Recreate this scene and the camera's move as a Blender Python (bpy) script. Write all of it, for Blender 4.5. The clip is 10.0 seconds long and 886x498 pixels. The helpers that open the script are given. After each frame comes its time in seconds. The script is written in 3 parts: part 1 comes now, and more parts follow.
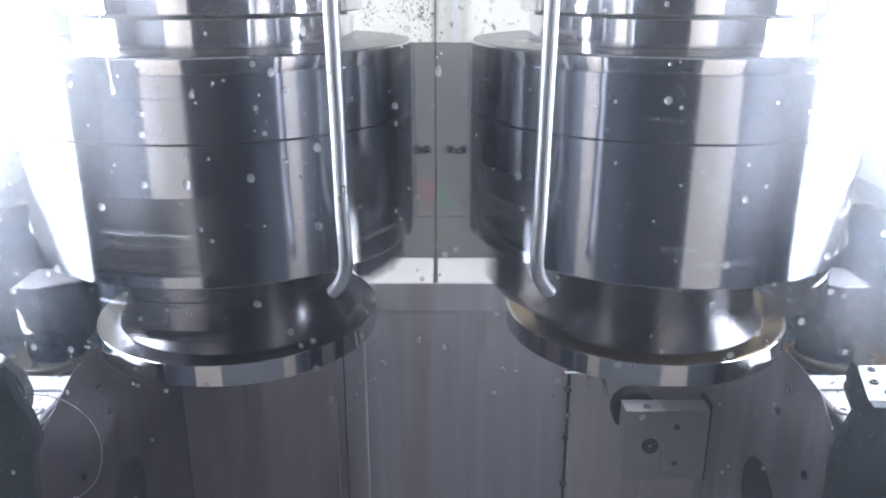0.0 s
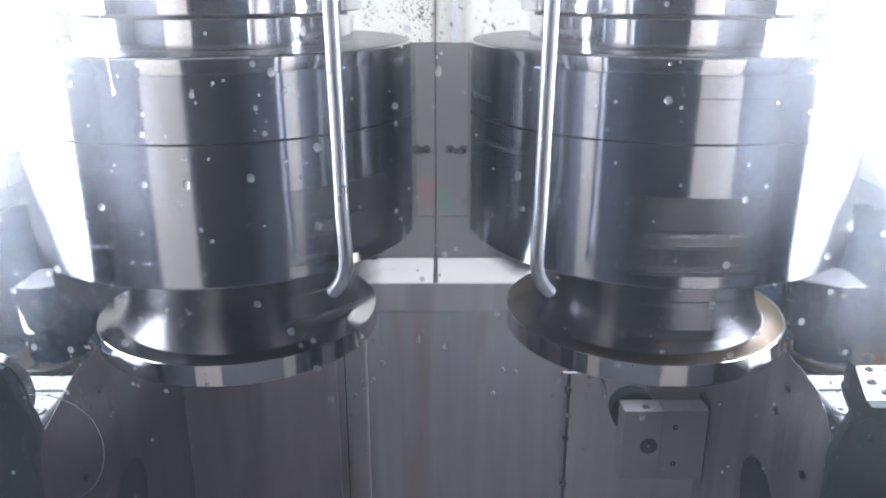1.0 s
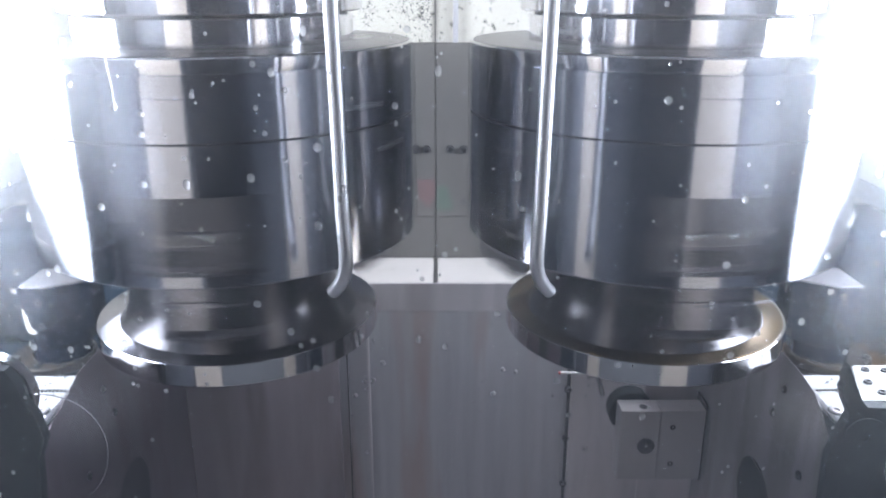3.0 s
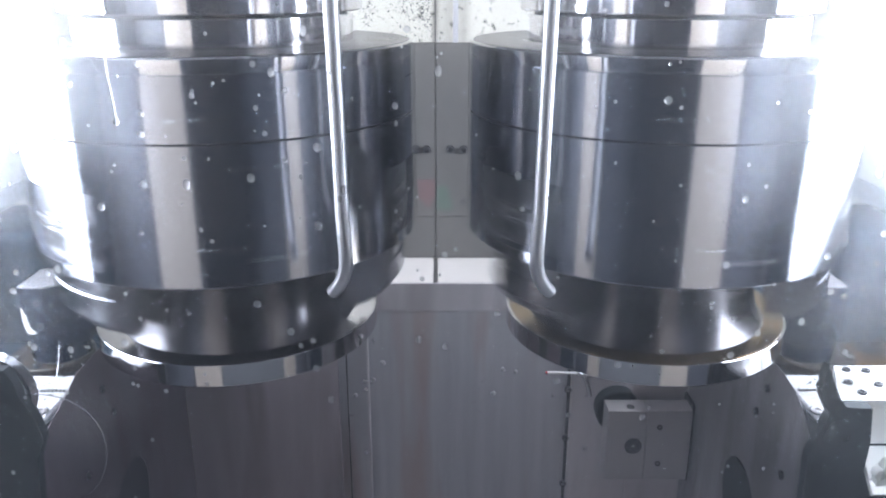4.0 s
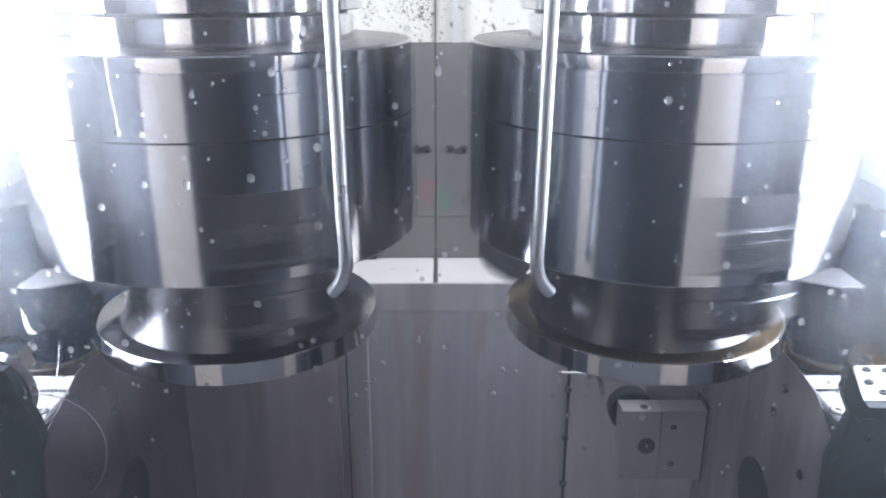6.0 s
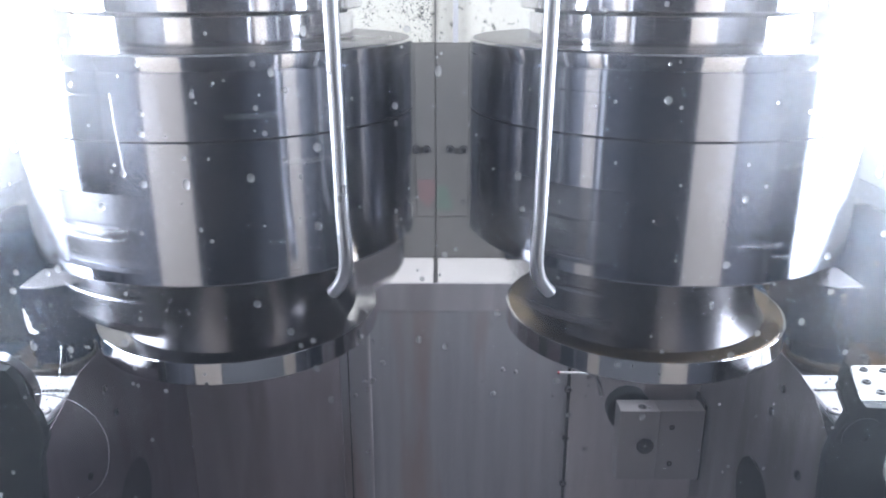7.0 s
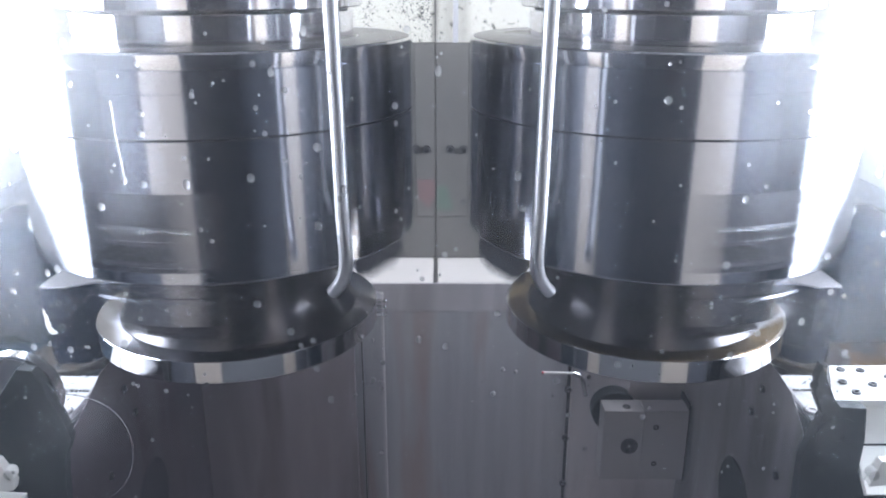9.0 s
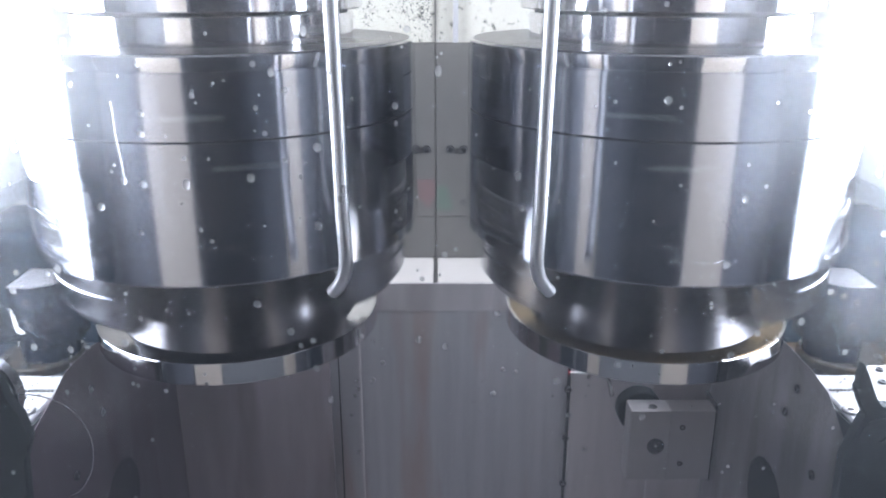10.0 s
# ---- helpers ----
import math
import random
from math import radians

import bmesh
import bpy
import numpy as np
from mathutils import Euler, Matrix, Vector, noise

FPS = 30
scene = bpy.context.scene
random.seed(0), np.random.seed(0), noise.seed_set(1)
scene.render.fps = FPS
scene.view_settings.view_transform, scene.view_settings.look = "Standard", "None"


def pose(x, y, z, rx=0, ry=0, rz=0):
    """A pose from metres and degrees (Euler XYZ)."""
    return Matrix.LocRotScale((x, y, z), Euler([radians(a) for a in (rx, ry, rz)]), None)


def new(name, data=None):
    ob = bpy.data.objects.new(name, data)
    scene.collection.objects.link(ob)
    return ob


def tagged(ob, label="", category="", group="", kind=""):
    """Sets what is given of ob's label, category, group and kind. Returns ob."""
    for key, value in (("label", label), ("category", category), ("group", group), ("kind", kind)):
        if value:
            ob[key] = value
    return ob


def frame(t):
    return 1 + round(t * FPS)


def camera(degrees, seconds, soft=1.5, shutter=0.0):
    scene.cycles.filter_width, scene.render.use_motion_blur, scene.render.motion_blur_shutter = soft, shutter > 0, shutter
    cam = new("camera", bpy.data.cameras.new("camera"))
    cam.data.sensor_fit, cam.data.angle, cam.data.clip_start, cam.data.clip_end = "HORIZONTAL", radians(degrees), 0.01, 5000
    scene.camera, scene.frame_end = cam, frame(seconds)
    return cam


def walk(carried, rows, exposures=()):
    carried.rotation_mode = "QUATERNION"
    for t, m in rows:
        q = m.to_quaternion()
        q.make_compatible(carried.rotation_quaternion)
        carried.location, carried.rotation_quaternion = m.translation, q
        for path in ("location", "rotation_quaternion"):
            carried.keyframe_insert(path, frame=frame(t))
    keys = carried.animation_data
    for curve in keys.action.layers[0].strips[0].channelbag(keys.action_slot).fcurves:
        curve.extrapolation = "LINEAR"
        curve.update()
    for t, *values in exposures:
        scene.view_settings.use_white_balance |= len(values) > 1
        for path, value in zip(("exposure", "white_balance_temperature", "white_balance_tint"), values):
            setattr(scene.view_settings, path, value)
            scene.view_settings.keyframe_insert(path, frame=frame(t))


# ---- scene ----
H = 1.5                       # height of the eye over the shop floor
PITCH, YAW = 18.855, -0.122
AX, AY = 0.2305, 0.8474       # spindle axes: x = -AX and +AX, both at y = AY

cam = camera(58.3, 10.0, soft=2.0, shutter=0.4)
VIEW = pose(0, 0, H, 90 - PITCH, 0, YAW)
walk(cam, [(0, VIEW), (10, VIEW)], exposures=[(0, 0.0), (10, 0.0)])

# ---- light: the closed cabin holds two tall work lamps on its side walls ----
world = bpy.data.worlds.new("world")
scene.world = world
world.use_nodes = True
world.node_tree.nodes["Background"].inputs[0].default_value = (0.55, 0.65, 0.8, 1)
world.node_tree.nodes["Background"].inputs[1].default_value = 0.05
LAMP_POWER = 21.0


# ---- materials ----
def material(name, colour, rough=0.5, metal=0.0, var=0.25, scale=30.0, bump=0.15, stretch=(1, 1, 1), stain=None,
             stain_scale=6.0, stain_at=0.55, aniso=0.0, grain=0.1):
    m = bpy.data.materials.new(name)
    m.use_nodes = True
    nt = m.node_tree
    b = nt.nodes["Principled BSDF"]
    L = nt.links.new
    co = nt.nodes.new("ShaderNodeTexCoord")
    mp = nt.nodes.new("ShaderNodeMapping")
    mp.inputs["Scale"].default_value = stretch
    L(co.outputs["Object"], mp.inputs["Vector"])
    n1 = nt.nodes.new("ShaderNodeTexNoise")
    n1.inputs["Scale"].default_value, n1.inputs["Detail"].default_value = scale, 6
    L(mp.outputs[0], n1.inputs["Vector"])
    n2 = nt.nodes.new("ShaderNodeTexNoise")
    n2.inputs["Scale"].default_value, n2.inputs["Detail"].default_value = stain_scale, 5
    mp2 = nt.nodes.new("ShaderNodeMapping")
    mp2.inputs["Scale"].default_value = (1.6, 1.6, 0.22) if stretch[2] < 1 else (1, 1, 1)
    L(co.outputs["Object"], mp2.inputs["Vector"])
    L(mp2.outputs[0], n2.inputs["Vector"])
    mix = nt.nodes.new("ShaderNodeMix")
    mix.data_type = "RGBA"
    mix.inputs[6].default_value = tuple(c * (1 - var) for c in colour) + (1,)
    mix.inputs[7].default_value = tuple(min(1, c * (1 + var)) for c in colour) + (1,)
    L(n1.outputs[0], mix.inputs[0])
    out = mix.outputs[2]
    if stain:
        ramp = nt.nodes.new("ShaderNodeValToRGB")
        ramp.color_ramp.elements[0].position, ramp.color_ramp.elements[1].position = stain_at, stain_at + 0.12
        L(n2.outputs[0], ramp.inputs[0])
        mix2 = nt.nodes.new("ShaderNodeMix")
        mix2.data_type = "RGBA"
        mix2.inputs[7].default_value = (*stain, 1)
        L(ramp.outputs[0], mix2.inputs[0])
        L(out, mix2.inputs[6])
        out = mix2.outputs[2]
    L(out, b.inputs["Base Color"])
    rr = nt.nodes.new("ShaderNodeMapRange")
    rr.inputs["To Min"].default_value, rr.inputs["To Max"].default_value = max(0.02, rough - grain), min(1, rough + grain)
    L(n2.outputs[0], rr.inputs["Value"])
    L(rr.outputs[0], b.inputs["Roughness"])
    b.inputs["Metallic"].default_value = metal
    if aniso:
        b.inputs["Anisotropic"].default_value = aniso
        tg = nt.nodes.new("ShaderNodeTangent")
        tg.direction_type, tg.axis = "RADIAL", "Z"
        b.inputs["Anisotropic Rotation"].default_value = 0.25
        L(tg.outputs[0], b.inputs["Tangent"])
    if bump:
        bp = nt.nodes.new("ShaderNodeBump")
        bp.inputs["Strength"].default_value, bp.inputs["Distance"].default_value = bump, 0.001
        L(n1.outputs[0], bp.inputs["Height"])
        L(bp.outputs[0], b.inputs["Normal"])
    return m


def glow(name, colour, strength):
    m = bpy.data.materials.new(name)
    m.use_nodes = True
    b = m.node_tree.nodes["Principled BSDF"]
    b.inputs["Base Color"].default_value = (0.8, 0.8, 0.8, 1)
    b.inputs["Emission Color"].default_value = (*colour, 1)
    b.inputs["Emission Strength"].default_value = strength
    return m


TURNED = material("turned_steel", (0.43, 0.44, 0.48), 0.15, 1, 0.08, 60, 0.0, (0.3, 0.3, 14), aniso=0.75, grain=0.05)
BRIGHT = material("glint_strip", (0.5, 0.5, 0.52), 0.25, 1, 0.05)
GROUND = material("ground_steel", (0.65, 0.64, 0.66), 0.1, 1, 0.05, 60, 0.0, (0.3, 0.3, 12), aniso=0.6, grain=0.03)
CAST = material("oiled_black_casting", (0.105, 0.101, 0.108), 0.24, 1, 0.2, 50, 0.08, (0.4, 0.4, 6), (0.085, 0.07, 0.055), 14, 0.6, aniso=0.2)
TOPFACE = material("dull_top_face", (0.145, 0.138, 0.142), 0.3, 1, 0.12, 50, 0.04, (0.4, 0.4, 6), aniso=0.5)
# Toned dark in place of the dark front that flat slot faces mirror.
SLOT = material("dark_toned_milled_steel", (0.13, 0.13, 0.145), 0.36, 1, 0.15, 80, 0.05)
JAW = material("hardened_steel", (0.26, 0.26, 0.285), 0.22, 1, 0.12, 60, 0.05)
GROOVE = material("dark_groove", (0.03, 0.03, 0.035), 0.5, 0.3, 0.2)
SHEET = material("stainless_sheet", (0.485, 0.475, 0.5), 0.4, 0.7, 0.24, 11, 0.05, (5, 5, 0.25), (0.46, 0.38, 0.36), 8, 0.53)
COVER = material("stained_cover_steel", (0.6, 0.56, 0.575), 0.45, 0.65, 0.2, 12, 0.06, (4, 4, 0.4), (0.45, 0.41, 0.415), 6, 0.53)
# Cheeks face away from the lamps; that shade is put into their base colours.
EASTCHEEK = material("east_shaded_stained_cheek", (0.31, 0.29, 0.31), 0.42, 0.7, 0.25, 10, 0.06, (3, 3, 0.5), (0.22, 0.2, 0.205), 7, 0.5)
# West sheet and cheek have darker bases than the east ones.
WESTCOVER = material("darker_stained_cover_steel", (0.37, 0.325, 0.355), 0.45, 0.65, 0.25, 12, 0.06, (4, 4, 0.4), (0.24, 0.2, 0.215), 6, 0.5)
CHEEK = material("shaded_stained_cheek", (0.155, 0.127, 0.145), 0.42, 0.75, 0.25, 10, 0.06, (3, 3, 0.5), (0.125, 0.092, 0.098), 7, 0.5)
ALU = material("milled_aluminium", (0.5, 0.475, 0.48), 0.45, 0.8, 0.08, 70, 0.04, (1, 1, 5))
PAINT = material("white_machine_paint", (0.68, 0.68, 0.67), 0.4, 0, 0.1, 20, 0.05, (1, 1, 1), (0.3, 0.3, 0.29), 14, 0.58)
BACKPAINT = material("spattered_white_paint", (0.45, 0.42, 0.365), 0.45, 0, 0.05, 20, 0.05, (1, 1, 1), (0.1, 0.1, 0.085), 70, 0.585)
DARK = material("dark_blue_paint", (0.016, 0.03, 0.046), 0.4, 0.1, 0.35, 14, 0.1, (1, 1, 1), (0.2, 0.22, 0.22), 60, 0.68)
BLOCK = material("oiled_tool_steel", (0.014, 0.018, 0.03), 0.25, 0.1, 0.3, 25, 0.08, (1, 1, 1), (0.05, 0.055, 0.06), 30, 0.62)
PALESTEEL = material("pale_grey_steel", (0.36, 0.355, 0.38), 0.35, 0.85, 0.1, 40, 0.03)
BRONZE = material("oily_flange", (0.045, 0.04, 0.036), 0.35, 0.2, 0.3, 40, 0.08, (1, 1, 1), (0.08, 0.05, 0.024), 16, 0.54)
DECK = material("oily_deck", (0.02, 0.02, 0.021), 0.4, 0.2, 0.3, 40, 0.08, (1, 1, 1), (0.085, 0.052, 0.026), 12, 0.48)
GREY = material("grey_machine_paint", (0.14, 0.145, 0.155), 0.45, 0, 0.08, 20, 0.05, (1, 1, 1), (0.16, 0.16, 0.15), 30, 0.62)
BACKGREY = material("grey_rear_panel", (0.078, 0.072, 0.067), 0.5, 0.1, 0.2, 16, 0.06, (3, 3, 0.6), (0.06, 0.06, 0.055), 26, 0.6)
# Only for the added panels that the chucks mirror.
MIRRORDARK = material("dark_reflection_panel", (0.022, 0.024, 0.03), 0.5, 0.1, 0.3)
REDREFL = material("red_reflection", (0.105, 0.062, 0.062), 0.5, 0, 0.15)
GREENREFL = material("green_reflection", (0.062, 0.084, 0.066), 0.5, 0, 0.15)
GLOOM = material("dark_hood_tone", (0.115, 0.124, 0.148), 0.6, 0, 0.2)
FRONTBLUE = material("blue_grey_front_paint", (0.1, 0.108, 0.13), 0.45, 0, 0.15, 18, 0.05, (1, 1, 1), (0.11, 0.115, 0.13), 8, 0.56)
BAND = material("pale_grey_paint", (0.42, 0.43, 0.44), 0.45, 0, 0.08, 20, 0.04)
LEDGE = material("warm_white_ledge_paint", (0.7, 0.64, 0.6), 0.4, 0, 0.06, 20, 0.04, (1, 1, 1), (0.5, 0.46, 0.42), 18, 0.64)
TABLE = material("wet_ground_table", (0.4, 0.4, 0.41), 0.4, 0.1, 0.12, 30, 0.05, (1, 1, 1), (0.2, 0.19, 0.18), 26, 0.58)
DOOR = material("pale_door_paint", (0.49, 0.425, 0.365), 0.4, 0, 0.06, 20, 0.05, (1, 1, 1), (0.27, 0.25, 0.23), 7, 0.6)
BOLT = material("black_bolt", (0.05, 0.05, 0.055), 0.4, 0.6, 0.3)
SCREW = material("zinc_screw", (0.6, 0.6, 0.6), 0.25, 1, 0.1)
BROWN = material("brown_ring", (0.36, 0.265, 0.155), 0.18, 0.9, 0.3, 40, 0.05, (1, 1, 1), (0.2, 0.15, 0.1), 24, 0.5)
CHROME = material("bright_pipe", (0.6, 0.61, 0.64), 0.36, 1, 0.05, 40, 0.03)
RED = material("ruby_tip", (0.4, 0.02, 0.03), 0.25, 0, 0.1)
WHITEP = material("white_ceramic", (0.8, 0.8, 0.78), 0.35, 0, 0.05)
LIGHT = glow("lamp_diffuser", (0.82, 0.91, 1.06), LAMP_POWER)
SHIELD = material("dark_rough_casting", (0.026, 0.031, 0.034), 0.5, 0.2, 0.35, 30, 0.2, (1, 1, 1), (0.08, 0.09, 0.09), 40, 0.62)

for dull in (SHIELD, DARK, MIRRORDARK, BRONZE, BLOCK, DECK):
    dull.node_tree.nodes["Principled BSDF"].inputs["Specular IOR Level"].default_value = 0.12


def filmed(name, share, colour, haze, blur):
    """Clear sheet with a film that scatters a share of the light widely, and spreads a part (haze) a little round its way."""
    m = bpy.data.materials.new(name)
    m.use_nodes = True
    nt = m.node_tree
    nt.nodes.remove(nt.nodes["Principled BSDF"])
    clear, film, wet = (nt.nodes.new("ShaderNodeBsdf" + k) for k in ("Transparent", "Translucent", "Refraction"))
    wet.distribution = "BECKMANN"
    wet.inputs["Roughness"].default_value, wet.inputs["IOR"].default_value = blur, 1.25
    spread, mix = nt.nodes.new("ShaderNodeMixShader"), nt.nodes.new("ShaderNodeMixShader")
    spread.inputs[0].default_value = haze
    nt.links.new(clear.outputs[0], spread.inputs[1])
    nt.links.new(wet.outputs[0], spread.inputs[2])
    film.inputs[0].default_value = (*colour, 1)
    n = nt.nodes.new("ShaderNodeTexNoise")
    n.inputs["Scale"].default_value, n.inputs["Detail"].default_value = 9, 5
    mr = nt.nodes.new("ShaderNodeMapRange")
    mr.inputs["From Min"].default_value, mr.inputs["From Max"].default_value = 0.3, 0.7
    mr.inputs["To Min"].default_value, mr.inputs["To Max"].default_value = share * 0.7, share * 1.3
    co = nt.nodes.new("ShaderNodeTexCoord")
    nt.links.new(co.outputs["Object"], n.inputs["Vector"])
    nt.links.new(n.outputs[0], mr.inputs["Value"])
    # glare haze put into the film: stronger towards the two sides, most on the east side
    sep, off, mag, side, mul = (nt.nodes.new("ShaderNode" + k) for k in ("SeparateXYZ", "Math", "Math", "MapRange", "Math"))
    off.operation, off.inputs[1].default_value = "ADD", 0.05
    mag.operation, mul.operation = "ABSOLUTE", "MULTIPLY"
    side.inputs["From Max"].default_value, side.inputs["To Min"].default_value, side.inputs["To Max"].default_value = 0.225, 0.66, 1.9
    nt.links.new(co.outputs["Object"], sep.inputs[0])
    nt.links.new(sep.outputs[0], off.inputs[0])
    nt.links.new(off.outputs[0], mag.inputs[0])
    nt.links.new(mag.outputs[0], side.inputs["Value"])
    nt.links.new(side.outputs[0], mul.inputs[0])
    nt.links.new(mr.outputs[0], mul.inputs[1])
    nt.links.new(mul.outputs[0], mix.inputs[0])
    nt.links.new(spread.outputs[0], mix.inputs[1])
    nt.links.new(film.outputs[0], mix.inputs[2])
    nt.links.new(mix.outputs[0], nt.nodes["Material Output"].inputs[0])
    return m


# The pane's film also carries the glare veil and bloom over the view.
PANE = filmed("coolant_haze_pane", 0.0047, (0.83, 0.9, 1.03), 0.085, 0.45)
DROP = filmed("coolant_drop", 0.011, (0.95, 0.97, 1.0), 0.3, 0.55)


# ---- mesh helpers ----
def link(name, bm, mat, parent=None, label="", smooth=35):
    me = bpy.data.meshes.new(name)
    bmesh.ops.recalc_face_normals(bm, faces=bm.faces)
    bm.to_mesh(me)
    bm.free()
    me.materials.append(mat)
    if smooth:
        for p in me.polygons:
            p.use_smooth = True
        me.set_sharp_from_angle(angle=radians(smooth))
    ob = new(name, me)
    if parent:
        ob.parent = parent
    if label:
        tagged(ob, label)
    return ob


def part(name, bm, mat, parent, label=""):
    return link(name, bm, mat, parent, label)


def thing(name, m, label, category, group=""):
    ob = new(name)
    ob.empty_display_size = 0.05
    ob.matrix_basis = m
    return tagged(ob, label, category, group)


def box(x0, x1, y0, y1, z0, z1, bevel=0.001, seg=1):
    bm = bmesh.new()
    bmesh.ops.create_cube(bm, size=1)
    bmesh.ops.transform(bm, matrix=Matrix.Translation(((x0 + x1) / 2, (y0 + y1) / 2, (z0 + z1) / 2))
                        @ Matrix.Diagonal((abs(x1 - x0), abs(y1 - y0), abs(z1 - z0), 1)), verts=bm.verts)
    if bevel:
        bmesh.ops.bevel(bm, geom=bm.edges[:], offset=bevel, segments=seg, affect="EDGES", profile=0.5)
    return bm


def lathe(profile, n=128, closed=True):
    """Turns (radius, z) pairs round the z axis; a closed profile makes a ring."""
    bm = bmesh.new()
    rings = [[bm.verts.new((r * math.sin(2 * math.pi * i / n), -r * math.cos(2 * math.pi * i / n), z)) for i in range(n)]
             for r, z in profile]
    pairs = list(zip(rings, rings[1:] + rings[:1])) if closed else list(zip(rings, rings[1:]))
    for a, b in pairs:
        for i in range(n):
            j = (i + 1) % n
            bm.faces.new((a[i], a[j], b[j], b[i]))
    if not closed:
        bm.faces.new(rings[0])
        bm.faces.new(rings[-1])
    return bm


def shift(bm, m):
    bmesh.ops.transform(bm, matrix=m, verts=bm.verts)
    return bm


def tube(points, radius, n=16):
    """A round bar along smooth points."""
    bm = bmesh.new()
    pts = [Vector(p) for p in points]
    rings = []
    for i, p in enumerate(pts):
        d = (pts[min(i + 1, len(pts) - 1)] - pts[max(i - 1, 0)]).normalized()
        u = d.cross(Vector((0.3, 1, 0.1))).normalized()
        v = d.cross(u)
        rings.append([bm.verts.new(p + radius * (math.cos(a) * u + math.sin(a) * v))
                      for a in (2 * math.pi * k / n for k in range(n))])
    for a, b in zip(rings, rings[1:]):
        for i in range(n):
            bm.faces.new((a[i], a[(i + 1) % n], b[(i + 1) % n], b[i]))
    bm.faces.new(rings[0])
    bm.faces.new(rings[-1])
    return bm


def plate(outline, holes, y0, y1, bevel=0.0008):
    """An upright plate between y0 and y1 with an (x, z) outline and round holes (x, z, rx, rz)."""
    cu = bpy.data.curves.new("plate_outline", "CURVE")
    cu.dimensions, cu.fill_mode, cu.extrude, cu.bevel_depth = "2D", "BOTH", abs(y1 - y0) / 2, bevel
    loops = [outline] + [[(x + rx * math.cos(2 * math.pi * k / 40), z + rz * math.sin(2 * math.pi * k / 40)) for k in range(40)]
                         for x, z, rx, rz in holes]
    for loop in loops:
        sp = cu.splines.new("POLY")
        sp.points.add(len(loop) - 1)
        for p, (x, z) in zip(sp.points, loop):
            p.co = (x, z, 0, 1)
        sp.use_cyclic_u = True
    ob = bpy.data.objects.new("plate_outline", cu)
    me = bpy.data.meshes.new_from_object(ob)
    bm = bmesh.new()
    bm.from_mesh(me)
    bpy.data.objects.remove(ob)
    bpy.data.curves.remove(cu)
    bpy.data.meshes.remove(me)
    return shift(bm, Matrix.Translation((0, (y0 + y1) / 2, 0)) @ Matrix.Rotation(radians(90), 4, "X"))


def socket_screw(r=0.004, h=0.004):
    """A round screw head whose face looks along -y, with a hexagon socket."""
    bm = lathe([(r * 0.5, 0.0), (r, 0.0), (r, h * 0.8), (r * 0.85, h), (r * 0.5, h), (r * 0.45, h * 0.3)], 18)
    return shift(bm, Matrix.Rotation(radians(90), 4, "X"))


def structure(name, bm, mat, label, category="wall"):
    return tagged(link(name, bm, mat, None, label), category=category, kind="structure")


# ---- the cabin ----
BACK, SIDE, FRONT, TOP, FLOOR = 1.474, 0.74, 0.30, H + 0.42, H - 0.95
structure("floor", box(-0.9, 0.9, -0.35, BACK + 0.05, FLOOR - 0.04, FLOOR, 0), SHEET, "wet stainless chip pan under the machine cabin", "floor")
structure("ceiling", box(-0.9, 0.9, -0.35, BACK + 0.05, TOP, TOP + 0.03, 0), GREY, "grey painted roof of the machine cabin", "ceiling")
for s, nm in ((-1, "wall_west"), (1, "wall_east")):
    w = structure(nm, box(s * SIDE, s * (SIDE + 0.03), FRONT, BACK, FLOOR, TOP, 0), PAINT, "white painted side wall of the machine cabin")
    # Unseen panel, toned down so the chucks mirror a darker corner.
    part("corner_panel", box(s * (SIDE - 0.006), s * (SIDE - 0.001), FRONT + 0.005, 0.525, FLOOR, TOP - 0.002, 0.001), FRONTBLUE, w, "unseen blue-grey corner panel toned for reflections")
    part("lower_panel", box(s * (SIDE - 0.004), s * (SIDE - 0.001), 1.15, BACK - 0.01, H - 0.369, H - 0.335, 0.001), BAND, w, "pale grey lower panel")
    # White strip added to draw the bright light streak along the wall.
    part("streak_strip", box(s * (SIDE - 0.006), s * (SIDE - 0.001), 1.15, BACK - 0.01, H - 0.080, H - 0.072, 0.001), WHITEP, w, "white strip added for a bright streak of light")
# front, unseen: sliding doors with a wide opening, looked through from an added dark hood
OPEN = 0.248
for s, nm in ((-1, "wall_south_1"), (1, "wall_south_2")):
    w = structure(nm, box(s * 0.511, s * (SIDE + 0.03), FRONT - 0.04, FRONT, FLOOR, TOP, 0.002), FRONTBLUE, "blue-grey painted front wall of the machine cabin")
    part("door_post", box(s * OPEN, s * 0.43, FRONT - 0.035, FRONT + 0.004, FLOOR + 0.1, TOP, 0.003, 2), DOOR, w, "pale grey painted door post")
    part("door_leaf", box(s * 0.436, s * 0.51, FRONT - 0.035, FRONT + 0.002, FLOOR + 0.1, TOP, 0.003, 2), FRONTBLUE, w, "blue-grey painted door leaf")
    # The hood is added to give the chucks a dark middle reflection.
    part("hood_side", box(s * (OPEN + 0.005), s * (OPEN + 0.02), -0.3, FRONT - 0.041, FLOOR, TOP, 0), GLOOM, w, "unseen dark hood side added for dark reflections")
structure("sill", box(-OPEN + 0.001, OPEN - 0.001, FRONT - 0.035, FRONT, FLOOR, FLOOR + 0.42, 0.003), GREY, "grey sill under the door opening", "sill")
structure("hood_back", box(-0.3, 0.3, -0.33, -0.305, FLOOR, TOP, 0), GLOOM, "unseen dark hood back added for dark reflections")

